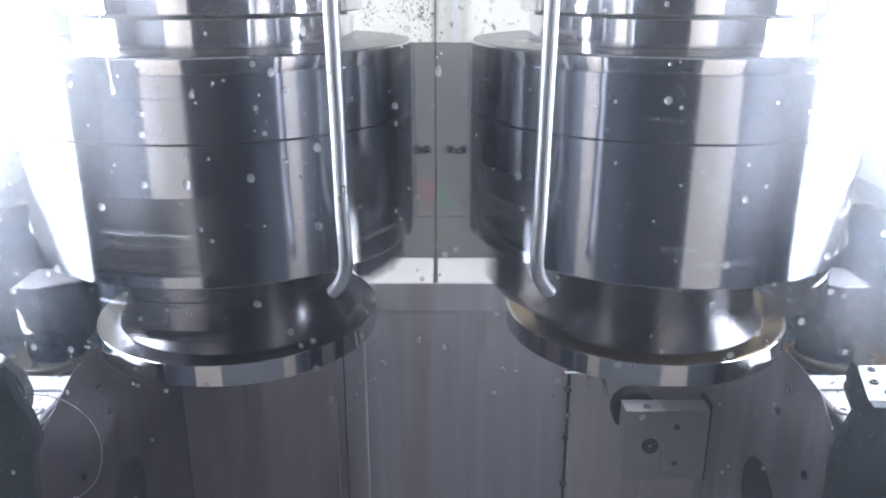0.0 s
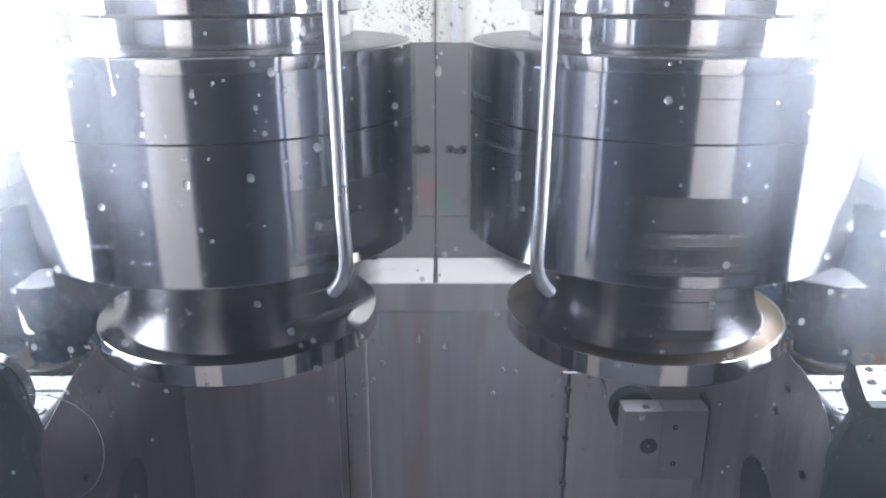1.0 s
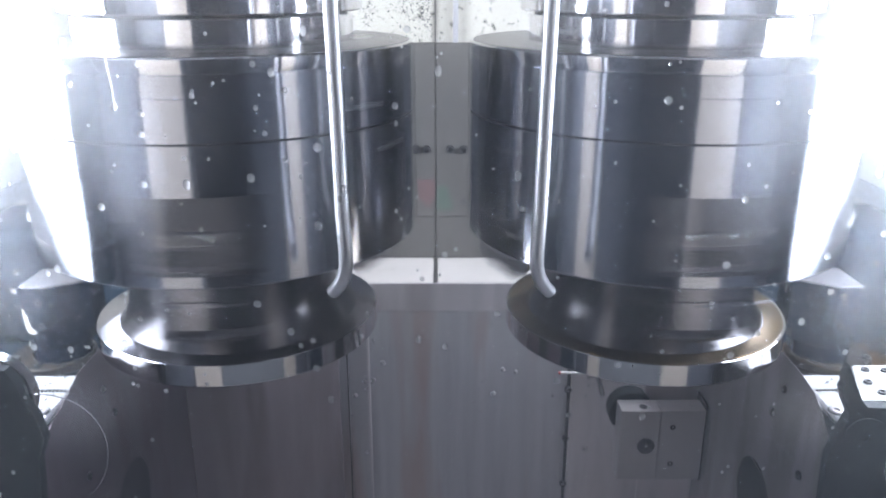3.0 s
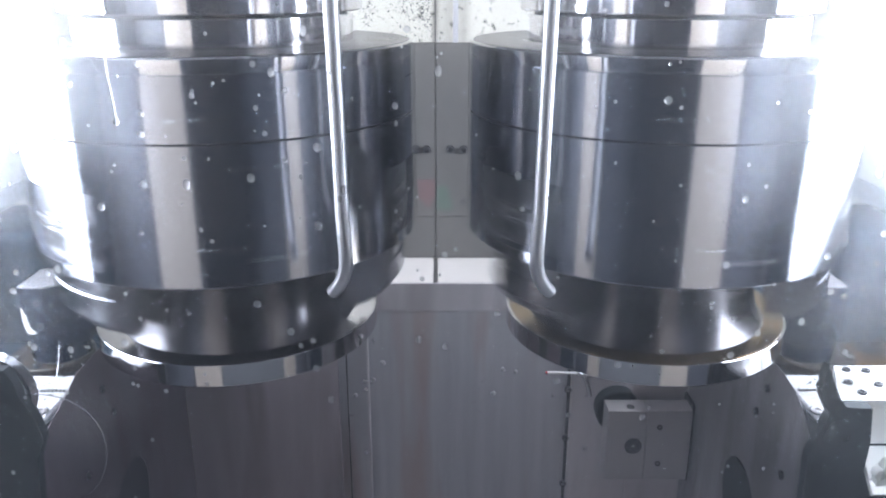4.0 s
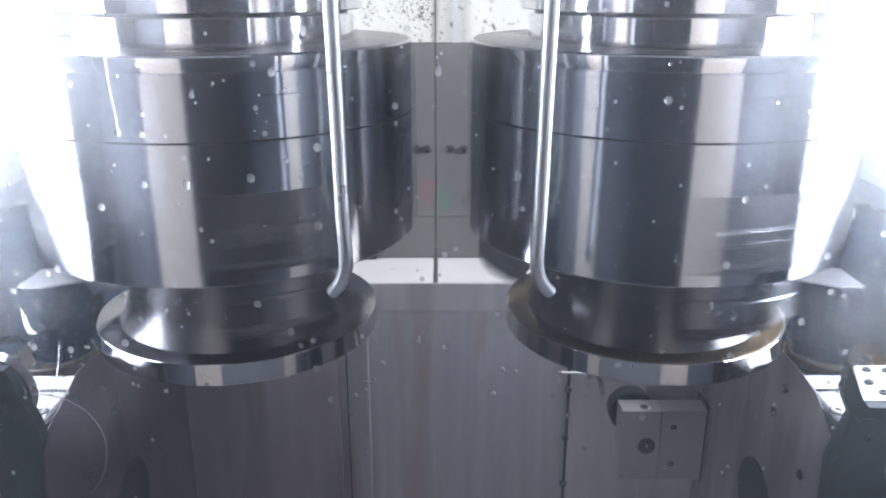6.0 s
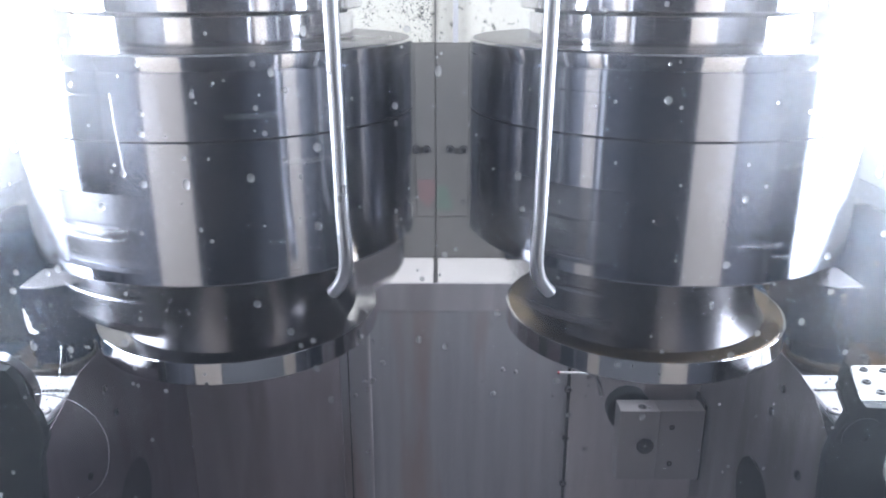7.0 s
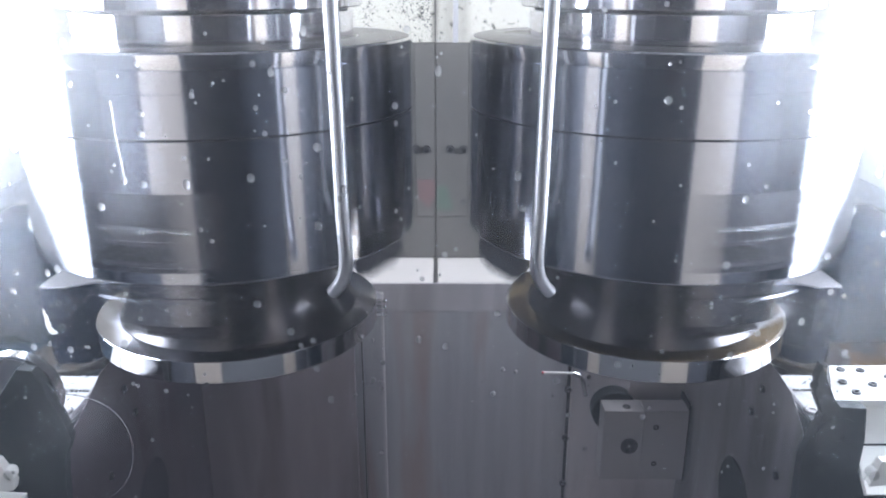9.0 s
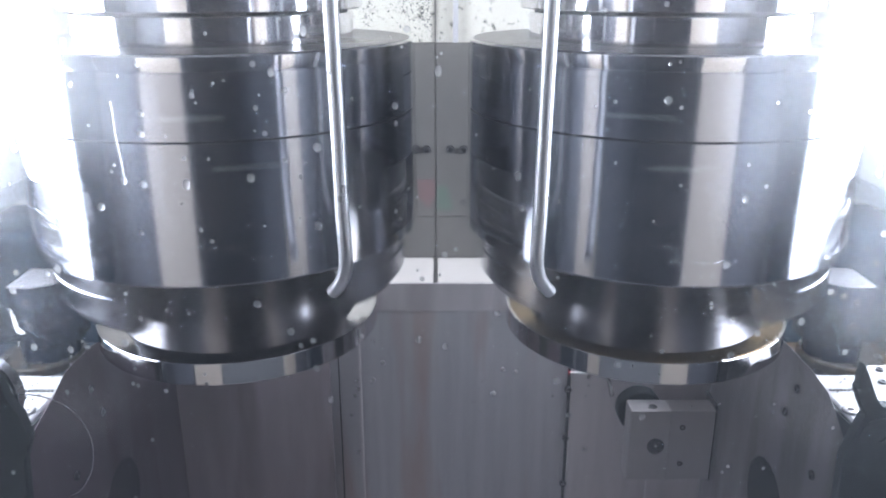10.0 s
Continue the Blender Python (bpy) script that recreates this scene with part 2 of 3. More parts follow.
for s, nm in ((-1, "wall_skirt_1"), (1, "wall_skirt_2")):
    structure(nm, box(s * (SIDE - 0.012), s * (SIDE - 0.001), FRONT + 0.06, BACK - 0.15, FLOOR, H - 0.37, 0.002), DARK, "dark blue skirting sheet low on the side wall")

# back wall: two white leaves that leave a narrow gap, a ledge at their foot
for x0, x1, nm in ((-0.9, -0.0118, "wall_north_1"), (-0.0098, 0.9, "wall_north_2")):
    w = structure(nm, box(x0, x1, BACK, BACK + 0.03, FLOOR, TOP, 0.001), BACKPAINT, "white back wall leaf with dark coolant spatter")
    part("ledge", box(max(x0 + 0.003, -0.45), min(x1 - 0.003, 0.45), BACK - 0.14, BACK - 0.002, FLOOR, H - 0.52, 0.002), LEDGE, w, "white ledge at the foot of the wall")
structure("wall_gap_backing", box(-0.05, 0.05, BACK + 0.0305, BACK + 0.05, FLOOR, TOP, 0), BACKGREY, "dark gap behind the wall leaves")

structure("wall_joint", box(-0.0117, -0.0099, BACK - 0.0055, BACK + 0.03, FLOOR, TOP, 0), BACKGREY, "grey filled joint between the wall leaves", "joint")
structure("wall_post", box(-0.0147, -0.0069, BACK - 0.139, BACK - 0.012, FLOOR, H - 0.522, 0.0006), BACKGREY, "grey post between the white ledges", "post")
# Grey sheets over the lower wall, darker than the leaves above.
structure("wall_panel", box(-0.7, -0.0118, BACK - 0.008, BACK - 0.001, H - 0.519, H - 0.11, 0.001), BACKGREY, "grey lower panel of the back wall")
structure("wall_panel_2", box(-0.0098, 0.7, BACK - 0.008, BACK - 0.001, H - 0.519, H - 0.11, 0.001), BACKGREY, "grey lower panel of the back wall")
# Unseen dark panels added behind the chucks to darken their mirrored inner sides.
for s, nm in ((-1, "reflection_panel_1"), (1, "reflection_panel_2")):
    structure(nm, box(s * 0.125, s * 0.6, BACK - 0.02, BACK - 0.0085, H - 0.519, H - 0.11, 0.002), MIRRORDARK, "unseen dark panel added to darken the chucks' reflections")
rail = thing("guide_strip", pose(0, BACK - 0.009, H), "grey metal guide strip bolted down the white back wall", "guide strip")
for x0, x1 in ((-0.0475, -0.0118), (-0.0098, 0.0505)):
    part("strip", box(x0, x1, -0.004, 0.0, -0.433, -0.11, 0.001), BACKGREY, rail)
for x in (-0.0467, -0.0276, 0.017, 0.0414):
    part("bolt", shift(socket_screw(0.0075, 0.008), Matrix.Translation((x, -0.004, -0.3025))), BOLT, rail, "black socket bolt")
part("screw", shift(socket_screw(0.005, 0.003), Matrix.Translation((0.0423, -0.004, -0.4047))), BOLT, rail)
part("upper_strip", box(0.021, 0.03, -0.006, 0, -0.11, 0.3, 0.001), SHEET, rail, "thin vertical strip")

# A faint coloured reflection, drawn as thin red and green patches.
label = thing("reflected_sign", pose(0, BACK - 0.0135, H), "faint red and green reflection painted on the back wall", "label")
part("red_field", plate([(-0.0459, -0.3602), (-0.0125, -0.3602), (-0.0125, -0.396), (-0.0249, -0.4155), (-0.042, -0.396)], [], -0.0008, 0, 0.0001), REDREFL, label, "red patch of the painted reflection")
part("green_field", plate([(-0.0085, -0.3734), (0.0105, -0.3734), (0.0236, -0.42), (-0.0085, -0.42)], [], -0.0008, 0, 0.0001), GREENREFL, label, "green patch of the painted reflection")

# ---- side lamps ----
def work_lamp(side):
    lamp = thing("work_lamp", pose(side * SIDE, 0.84, H - 0.04, 0, 0, 0 if side < 0 else 180),
                 "tall cold white work lamp on the cabin wall", "work lamp", "work lamps on the side walls")
    low = [(-0.29, -0.36), (-0.14, -0.31), (-0.04, -0.24), (0.29, -0.16)]
    if side > 0:
        low = [(-y, z) for y, z in reversed(low)]
    back = [(low[0][0] - 0.008, 0.33), (low[0][0] - 0.008, low[0][1] - 0.01)] + [(y, z - 0.01) for y, z in low[1:3]] + [(low[3][0] + 0.008, low[3][1] - 0.01), (low[3][0] + 0.008, 0.33)]
    turn = Matrix.Rotation(radians(90), 4, "Z")
    part("housing", shift(plate(back, [], -0.03, -0.001, 0.0008), turn), ALU, lamp, "grey metal housing")
    part("diffuser", shift(plate([(low[0][0], 0.32)] + low + [(low[3][0], 0.32)], [], -0.037, -0.031, 0.0006), turn), LIGHT, lamp, "glowing white diffuser with a slanted foot")
    return lamp


work_lamp(-1)
work_lamp(1)

# ---- dark saddles low at the sides ----
for s in (-1, 1):
    sad = thing("saddle", pose(s * 0.5, 1.15, FLOOR), "dark blue painted saddle casting with metal chips on it", "machine saddle", "saddles")
    part("body", box(-0.19, 0.19, 0, 0.12, 0, 0.95 - 0.449, 0.006, 2), DARK, sad)
    part("column", box(s * 0.11, s * 0.235, -0.02, 0.16, 0, 0.95 - 0.362, 0.02, 4), DARK, sad, "rounded dark column")

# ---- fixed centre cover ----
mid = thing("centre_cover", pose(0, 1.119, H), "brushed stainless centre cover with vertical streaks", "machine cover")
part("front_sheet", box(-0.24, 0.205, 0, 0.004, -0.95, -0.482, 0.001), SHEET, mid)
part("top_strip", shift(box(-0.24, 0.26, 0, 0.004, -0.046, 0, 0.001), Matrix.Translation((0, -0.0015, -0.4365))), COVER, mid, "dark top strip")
part("edge_strip", box(0.1985, 0.2035, -0.003, -0.0005, -0.95, -0.56, 0.0008), BOLT, mid, "dark seam strip")
for z in (-0.6127, -0.70, -0.7858):
    part("bolt", shift(socket_screw(0.0055, 0.006), Matrix.Translation((0.199, -0.006, z))), BOLT, mid, "black socket bolt")
fix = thing("side_cover", pose(0, 1.114, H), "flat grey steel cover sheet beside the centre cover", "machine cover")
part("sheet", box(0.2055, 0.45, 0, 0.003, -0.95, -0.50, 0.0008), COVER, fix)
for x, z in ((0.2315, -0.7225), (0.2312, -0.5925)):
    part("screw", shift(socket_screw(0.0035, 0.002), Matrix.Translation((x, 0, z))), SCREW, fix)


# ---- rotating chucks ----
POCKET = radians(13.5)


def chuck_radius(a, row):
    """Radius of the chuck shell by angle from the nearest jaw and the row's kind."""
    if row == "pocket" and abs(a) < POCKET:
        return 0.187 / math.cos(a)
    if row == "slit" and abs(a) < radians(8):
        return 0.1955
    return 0.2


def chuck_shell():
    rows = [(0.0, "b"), (0.0015, ""), (0.012, ""), (0.0121, "pocket"), (0.083, "pocket"), (0.0831, ""), (0.1274, ""), (0.1275, "g"),
            (0.1293, "g"), (0.1294, ""), (0.1655, ""), (0.1656, "slit"), (0.1675, "slit"), (0.1676, ""),
            (0.1845, ""), (0.1846, "g"), (0.1985, "g")]
    bm = bmesh.new()
    edge = math.degrees(POCKET)
    angles = []
    for k in range(3):
        base = 120 * k
        angles += [base + a for a in np.linspace(-60, -edge, 40)[:-1]]
        angles += [base - edge, base - edge + 0.01] + [base + a for a in np.linspace(-edge, edge, 24)[1:-1]] + [base + edge - 0.01, base + edge]
        angles += [base + a for a in np.linspace(edge, 60, 40)[1:-1]]
    rings = []
    for z, kind in rows:
        ring = []
        for d in angles:
            a = radians((d + 60) % 120 - 60)
            r = chuck_radius(a, kind) - (0.0015 if kind == "b" else 0.0025 if kind == "g" else 0)
            t = radians(d)
            ring.append(bm.verts.new((r * math.sin(t), -r * math.cos(t), z)))
        rings.append(ring)
    m = len(angles)
    for a, b in zip(rings, rings[1:]):
        for i in range(m):
            bm.faces.new((a[i], a[(i + 1) % m], b[(i + 1) % m], b[i]))
    # faces at both ends, open in the middle
    for ring, z in ((rings[0], 0.0), (rings[-1], 0.1985)):
        inner = [bm.verts.new((0.05 * math.sin(radians(d)), -0.05 * math.cos(radians(d)), z)) for d in angles]
        for i in range(m):
            bm.faces.new((ring[i], ring[(i + 1) % m], inner[(i + 1) % m], inner[i]))
    return bm


def sector(profile, half, n=14):
    """A block turned through +-half degrees round the axis, centred on the front."""
    bm = bmesh.new()
    rings = []
    for i in range(n + 1):
        t = radians(-half + 2 * half * i / n)
        rings.append([bm.verts.new((r * math.sin(t), -r * math.cos(t), z)) for r, z in profile])
    k = len(profile)
    for a, b in zip(rings, rings[1:]):
        for i in range(k):
            bm.faces.new((a[i], a[(i + 1) % k], b[(i + 1) % k], b[i]))
    bm.faces.new(rings[0])
    bm.faces.new(rings[-1])
    return bm


def spindle_chuck(x):
    ch = thing("spindle_chuck", pose(x, AY, H - 0.2595), "large polished steel three-jaw chuck turning on a hanging spindle",
               "lathe chuck", "spinning chucks")
    part("body", chuck_shell(), TURNED, ch, "turned steel chuck body")
    part("groove", lathe([(0.19, 0.1276), (0.1988, 0.1276), (0.1988, 0.1292), (0.19, 0.1292)], 160), GROOVE, ch, "dark groove")
    part("top_ring", lathe([(0.1972, 0.186), (0.2002, 0.186), (0.2004, 0.1865), (0.2004, 0.1975), (0.199, 0.199), (0.1972, 0.199)], 160), GROUND, ch, "bright ground rim")
    part("top_plate", lathe([(0.06, 0.1986), (0.197, 0.1986), (0.197, 0.1994), (0.06, 0.1994)], 160), TOPFACE, ch, "dull top face")
    part("collar", lathe([(0.06, 0.2), (0.1395, 0.2), (0.1395, 0.225), (0.06, 0.225)]), GROUND, ch, "bright ground collar")
    part("groove", lathe([(0.06, 0.2255), (0.134, 0.2255), (0.134, 0.2285), (0.06, 0.2285)]), GROOVE, ch, "dark groove")
    part("spindle_nose", lathe([(0.06, 0.229), (0.148, 0.229), (0.149, 0.230), (0.149, 0.45), (0.06, 0.45)]), GROUND, ch, "bright spindle nose")
    part("spindle", lathe([(0.06, 0.4505), (0.142, 0.4505), (0.142, 0.62), (0.06, 0.62)]), TURNED, ch, "turned steel spindle")
    for k in range(3):
        turn = Matrix.Rotation(radians(120 * k), 4, "Z")
        jaw = part("jaw", shift(sector([(0.128, -0.001), (0.187, -0.001), (0.1885, -0.003), (0.1885, -0.016), (0.187, -0.018), (0.187, -0.020), (0.1885, -0.022), (0.1885, -0.044), (0.178, -0.058),
                                        (0.15, -0.075), (0.135, -0.075)], 12.5), turn), JAW, ch, "hardened steel jaw")
        # Thin plate that gives the pocket floor its dark reflection as colour.
        part("slot_plate", shift(box(-0.0425, 0.0425, -0.1874, -0.1865, 0.0125, 0.0825, 0), turn), SLOT, ch, "milled slot face coloured dark for its reflection")
        guide = part("guide", shift(box(-0.033, 0.033, -0.1905, -0.176, 0.018, 0.05, 0.002), turn), SLOT, ch, "milled guide in the jaw slot")
        part("bore", shift(box(-0.03, 0.004, -0.1912, -0.1906, 0.0185, 0.034, 0), turn), GROOVE, guide, "dark opening in the guide")
        # Thin bright bar laid on the guide to draw its edge glint.
        part("edge", shift(box(-0.03, 0.026, -0.1915, -0.1906, 0.0372, 0.0381, 0.0002), turn), BRIGHT, guide, "bright strip for the glint on the guide's edge")
        for turn_more, z in ((52, 0.036), (66, 0.0235), (60, 0.106), (48, 0.1485)):
            plug = shift(lathe([(0.0004, 0.0022), (0.0016, 0.0018), (0.0028, 0.0006), (0.0032, -0.001)], 12, False),
                         Matrix.Translation((0, -0.2, z)) @ Matrix.Rotation(radians(90), 4, "X"))
            part("plug", shift(plug, Matrix.Rotation(radians(120 * k + turn_more), 4, "Z")), SCREW, ch, "small bright domed plug")
        for sx in (-0.018, 0.02):
            part("bolt", shift(shift(socket_screw(0.006, 0.004), Matrix.Translation((sx, -0.1906, 0.044))), turn), SCREW, guide, "bright socket bolt")
    return ch


def flanged_hub(x, label):
    w = thing("flanged_hub", pose(x, AY, H - 0.2595), label, "workpiece", "workpieces in the chucks")
    hub = lathe([(0.06, -0.002), (0.117, -0.002), (0.117, -0.03), (0.1172, -0.045), (0.1178, -0.056), (0.119, -0.066), (0.121, -0.075), (0.1238, -0.083),
                 (0.127, -0.090), (0.131, -0.0967), (0.06, -0.0967)], 200)
    for v in hub.verts:
        r, a = math.hypot(v.co.x, v.co.y), math.atan2(v.co.y, v.co.x)
        if r > 0.1 and -0.095 < v.co.z < -0.03:
            deep = math.sin(math.pi * (-0.03 - v.co.z) / 0.066)
            k = 1 - deep * (0.010 * abs(math.sin(4 * a)) + 0.008 * abs(math.sin(7 * a + 1)))
            v.co.x, v.co.y = v.co.x * k, v.co.y * k
    part("hub", hub, CAST, w, "dark rough-cast hub with shallow pockets")
    part("flange", lathe([(0.06, -0.0969), (0.1546, -0.0969), (0.155, -0.0973), (0.155, -0.1192), (0.1538, -0.1206), (0.06, -0.1206)], 160),
         GROUND, w, "bright turned flange")
    if x > 0:
        # Thin brown ring on the outer part of the east flange.
        part("brown_ring", lathe([(0.132, -0.0968), (0.152, -0.0968), (0.152, -0.0965), (0.132, -0.0965)], 160), BROWN, w, "thin brown ring on the flange")
    return w


CHUCKS = [spindle_chuck(-AX), spindle_chuck(AX)]
DISCS = [flanged_hub(-AX, "turned steel hub with a bright wide flange, clamped in a chuck"),
         flanged_hub(AX, "turned steel hub with a brown ring on its bright flange, clamped in a chuck")]

# ---- coolant pipes ----
for s in (-1, 1):
    x = 0.0815 * s
    pts = [(x + 0.002 * s, 0.62, H + 0.4), (x + 0.0015 * s, 0.62, H), (x, 0.62, H - 0.1), (x - 0.001 * s, 0.62, H - 0.18),
           (x - 0.0025 * s, 0.62, H - 0.215), (x - 0.002 * s, 0.622, H - 0.228), (x + 0.001 * s, 0.626, H - 0.239),
           (x + 0.006 * s, 0.632, H - 0.249), (x + 0.012 * s, 0.639, H - 0.257)]
    p = thing("coolant_pipe", pose(0, 0, 0), "bent bright steel coolant pipe hanging before the chuck", "coolant pipe", "coolant pipes")
    part("tube", tube(pts, 0.0059), CHROME, p)


# ---- tool blocks, covers and slides that travel sideways ----
def tool_block(s):
    t = thing("tool_block", pose(0.492 * s, 0.957, H - 0.367), "dark oily square tool block on a bolted round flange", "tool block", "tool blocks")
    plan = [(0.0375, -0.032), (0.0075, -0.034), (-0.0375, -0.006), (-0.0375, 0.032), (0.0375, 0.032)]
    plan = [(x * s, y) for x, y in plan]
    lie = Matrix.Rotation(radians(-90), 4, "X")
    trunk = part("body", shift(plate(plan, [], 0.0016, 0.0645, 0.0012), lie), BLOCK, t)
    part("lower_body", shift(plate([(x * 0.78, y * 0.85) for x, y in plan], [], 0.0665, 0.083, 0.0012), lie), BLOCK, t, "narrower lower end of the block")
    # The lit top of the block is put into a lighter steel colour.
    part("cap", shift(plate([(x * 1.01, y * 1.01) for x, y in plan], [], -0.0014, 0.0, 0.0004), lie), PALESTEEL, t, "top face coloured lighter because light falls on it")
    if s < 0:
        # Ragged white patch low on the west block's front.
        part("white_patch", plate([(-0.0372, -0.027), (-0.035, -0.03), (-0.0355, -0.034), (-0.032, -0.037), (-0.0325, -0.043), (-0.030, -0.047), (-0.031, -0.052), (-0.027, -0.056), (-0.0225, -0.0605), (-0.029, -0.0625),
                                  (-0.034, -0.060), (-0.0365, -0.05)], [], -0.0352, -0.0345, 0.0002), WHITEP, t, "ragged white patch")
    for z in (-0.02, -0.052):
        part("bolt", shift(socket_screw(0.0045, 0.002), Matrix.Translation((s * 0.016, -0.0346, z))), BOLT, trunk, "black socket bolt")
    x = 0.024 * s
    part("neck", shift(lathe([(0.012, -0.0832), (0.036, -0.0832), (0.036, -0.104), (0.012, -0.104)], 40), Matrix.Translation((x * 0.5, 0, 0))), BLOCK, t, "dark round neck")
    flange = part("flange", shift(lathe([(0.02, -0.1042), (0.051, -0.1042), (0.053, -0.106), (0.053, -0.115), (0.02, -0.115)], 48), Matrix.Translation((x, 0, 0))), BRONZE, t, "oil-browned flange")
    part("foot", shift(lathe([(0.01, -0.1152), (0.034, -0.1152), (0.034, -0.124), (0.01, -0.124)], 32), Matrix.Translation((x, 0, 0))), SHIELD, t, "dark round foot")
    for k in range(6):
        a = radians(60 * k + 30)
        part("bolt", shift(lathe([(0.0025, 0.0), (0.0052, 0.0), (0.0052, 0.004), (0.0025, 0.004)], 14),
                           Matrix.Translation((x + 0.045 * math.cos(a), 0.045 * math.sin(a), -0.1042))), SCREW, flange, "bright socket bolt")
    return t


BLOCKS = [tool_block(-1), tool_block(1)]


def slide_cover(s):
    """A bent cover: a sheet that faces the door, and a side cheek with a level top edge and a round opening."""
    c = thing("slide_cover", pose(0, 0, H), "stained steel slide cover with a shade-darkened cheek and a round opening", "slide cover", "slide covers")
    wall = 0.377 if s < 0 else 0.383
    top = [(0.64, -0.416), (0.653, -0.412), (0.70, -0.399), (0.735, -0.3864), (0.796, -0.386)] if s < 0 else [(0.64, -0.46), (0.675, -0.4325), (0.702, -0.4116), (0.719, -0.4014), (0.757, -0.3968), (0.812, -0.3965)]
    top += [(0.85, -0.398), (0.95, -0.42), (1.036, -0.44)]
    cheek = plate([(0.64, -0.95)] + top + [(1.036, -0.95)], [(0.825, -0.607, 0.05, 0.052)], -0.0002, 0.0002, 0)
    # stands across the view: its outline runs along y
    # The cheek takes a darker copy of the cover colour for its shaded side.
    side = part("cheek", shift(cheek, Matrix.Translation((s * wall, 0, 0)) @ Matrix.Rotation(radians(90), 4, "Z")), CHEEK if s < 0 else EASTCHEEK, c, "stained side cheek, darkened for its shaded side")
    # Black sheet added close behind the opening stands for the shade inside.
    part("lining", box(s * (wall + 0.004), s * (wall + 0.006), 0.72, 0.93, -0.7, -0.52, 0), BOLT, c, "black sheet added behind the opening for its shaded inside")
    inner = 0.15 if s < 0 else 0.3
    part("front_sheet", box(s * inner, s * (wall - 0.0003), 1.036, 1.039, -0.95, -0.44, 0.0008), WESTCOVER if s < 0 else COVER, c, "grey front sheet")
    for y, z in ((0.78, -0.43), (0.8, -0.47), (0.93, -0.46), (0.72, -0.5), (0.70, -0.53)):
        head = shift(socket_screw(0.005, 0.0025), Matrix.Rotation(radians(s * 90), 4, "Z").inverted())
        part("screw", shift(head, Matrix.Translation((s * (wall - 0.002), y, z))), BOLT, side, "dark screw")
    return c


def carriage_block(s):
    b = thing("carriage_block", pose(0, 0, H), "brightly lit steel carriage block with socket screws", "carriage block", "carriage blocks")
    table = part("table", box(s * 0.388, s * 0.60, 0.645, 0.772, -0.62, -0.408, 0.002), TABLE, b, "bright flat table")
    # Dark sheets added to keep the table's front and inner sides from showing bright.
    part("apron", box(s * 0.388, s * 0.60, 0.636, 0.6445, -0.95, -0.4085, 0.001), SHIELD, b, "dark sheet added over the table's pale front")
    part("inner_face", box(s * 0.3845, s * 0.3875, 0.636, 0.93, -0.95, -0.562, 0), SHIELD, b, "dark sheet added over the pale inner side")
    part("inner_cheek", box(s * 0.3845, s * 0.3875, 0.636, 0.80, -0.561, -0.4115, 0), SHIELD, b, "dark sheet added over the pale inner side")
    part("rear", box(s * 0.40, s * 0.66, 0.801, 1.03, -0.75, -0.4912, 0.003), DARK if s < 0 else DECK, b, "oil-browned rear deck")
    part("screw", shift(lathe([(0.0028, 0.0), (0.0068, 0.0), (0.0068, 0.0016), (0.0062, 0.002), (0.0034, 0.002), (0.0028, 0.0006)], 20),
                        Matrix.Translation((s * (0.399 if s < 0 else 0.3945), 0.695, -0.408))), ALU, b, "grey countersunk screw")
    part("screw_seat", shift(lathe([(0.0069, 0.0), (0.0088, 0.0), (0.0088, 0.0006), (0.0069, 0.0006)], 24), Matrix.Translation((s * (0.399 if s < 0 else 0.3945), 0.695, -0.408))), BOLT, b, "dark ring round the screw")
    for k in range(22):
        part("tooth", box(s * (0.392 + 0.004 * k), s * (0.394 + 0.004 * k), 0.735, 0.7375, -0.408, -0.4062, 0), BOLT, table)
    return b


COVERS = [slide_cover(-1), slide_cover(1)]
BASES = [carriage_block(-1), carriage_block(1)]


def guard_west():
    t = thing("turret_guard", pose(0, 0, H), "dark angular turret guard with bright bolted plates behind it", "turret guard", "turret guards")
    part("shield", plate([(-0.3934, -0.3225), (-0.3815, -0.3241), (-0.3738, -0.3363), (-0.3722, -0.350), (-0.3665, -0.361), (-0.3621, -0.3701), (-0.3576, -0.392), (-0.3663, -0.4138), (-0.3749, -0.5042), (-0.408, -0.5042), (-0.4173, -0.4354), (-0.4279, -0.4084), (-0.4184, -0.3563)], [], 0.62, 0.63), SHIELD, t, "dark shield")
    part("bracket", box(-0.52, -0.418, 0.636, 0.652, -0.385, -0.358, 0.002), PAINT, t, "bright milled bracket")
    part("foot_plate", plate([(-0.4292, -0.3923), (-0.4106, -0.3992), (-0.4004, -0.4202), (-0.4026, -0.4272), (-0.4364, -0.4308)], [(-0.4035, -0.412, 0.004, 0.005)], 0.595, 0.603), WHITEP, t, "pale foot plate")
    part("foot_edge", plate([(-0.4371, -0.4343), (-0.3963, -0.4373), (-0.3991, -0.4481), (-0.4403, -0.4511)], [], 0.595, 0.603), WHITEP, t, "pale plate edge")
    part("disc", shift(lathe([(0.003, 0.0), (0.0368, 0.0), (0.0368, 0.004), (0.003, 0.004)], 48), Matrix.Translation((-0.4085, 0.6445, -0.356)) @ Matrix.Rotation(radians(90), 4, "X")), PALESTEEL, t, "grey steel disc")
    part("rim", shift(lathe([(0.037, 0.0), (0.0405, 0.0), (0.0405, 0.012), (0.037, 0.012)], 48), Matrix.Translation((-0.4085, 0.645, -0.356)) @ Matrix.Rotation(radians(90), 4, "X")), SCREW, t, "thin bright rim")
    return t


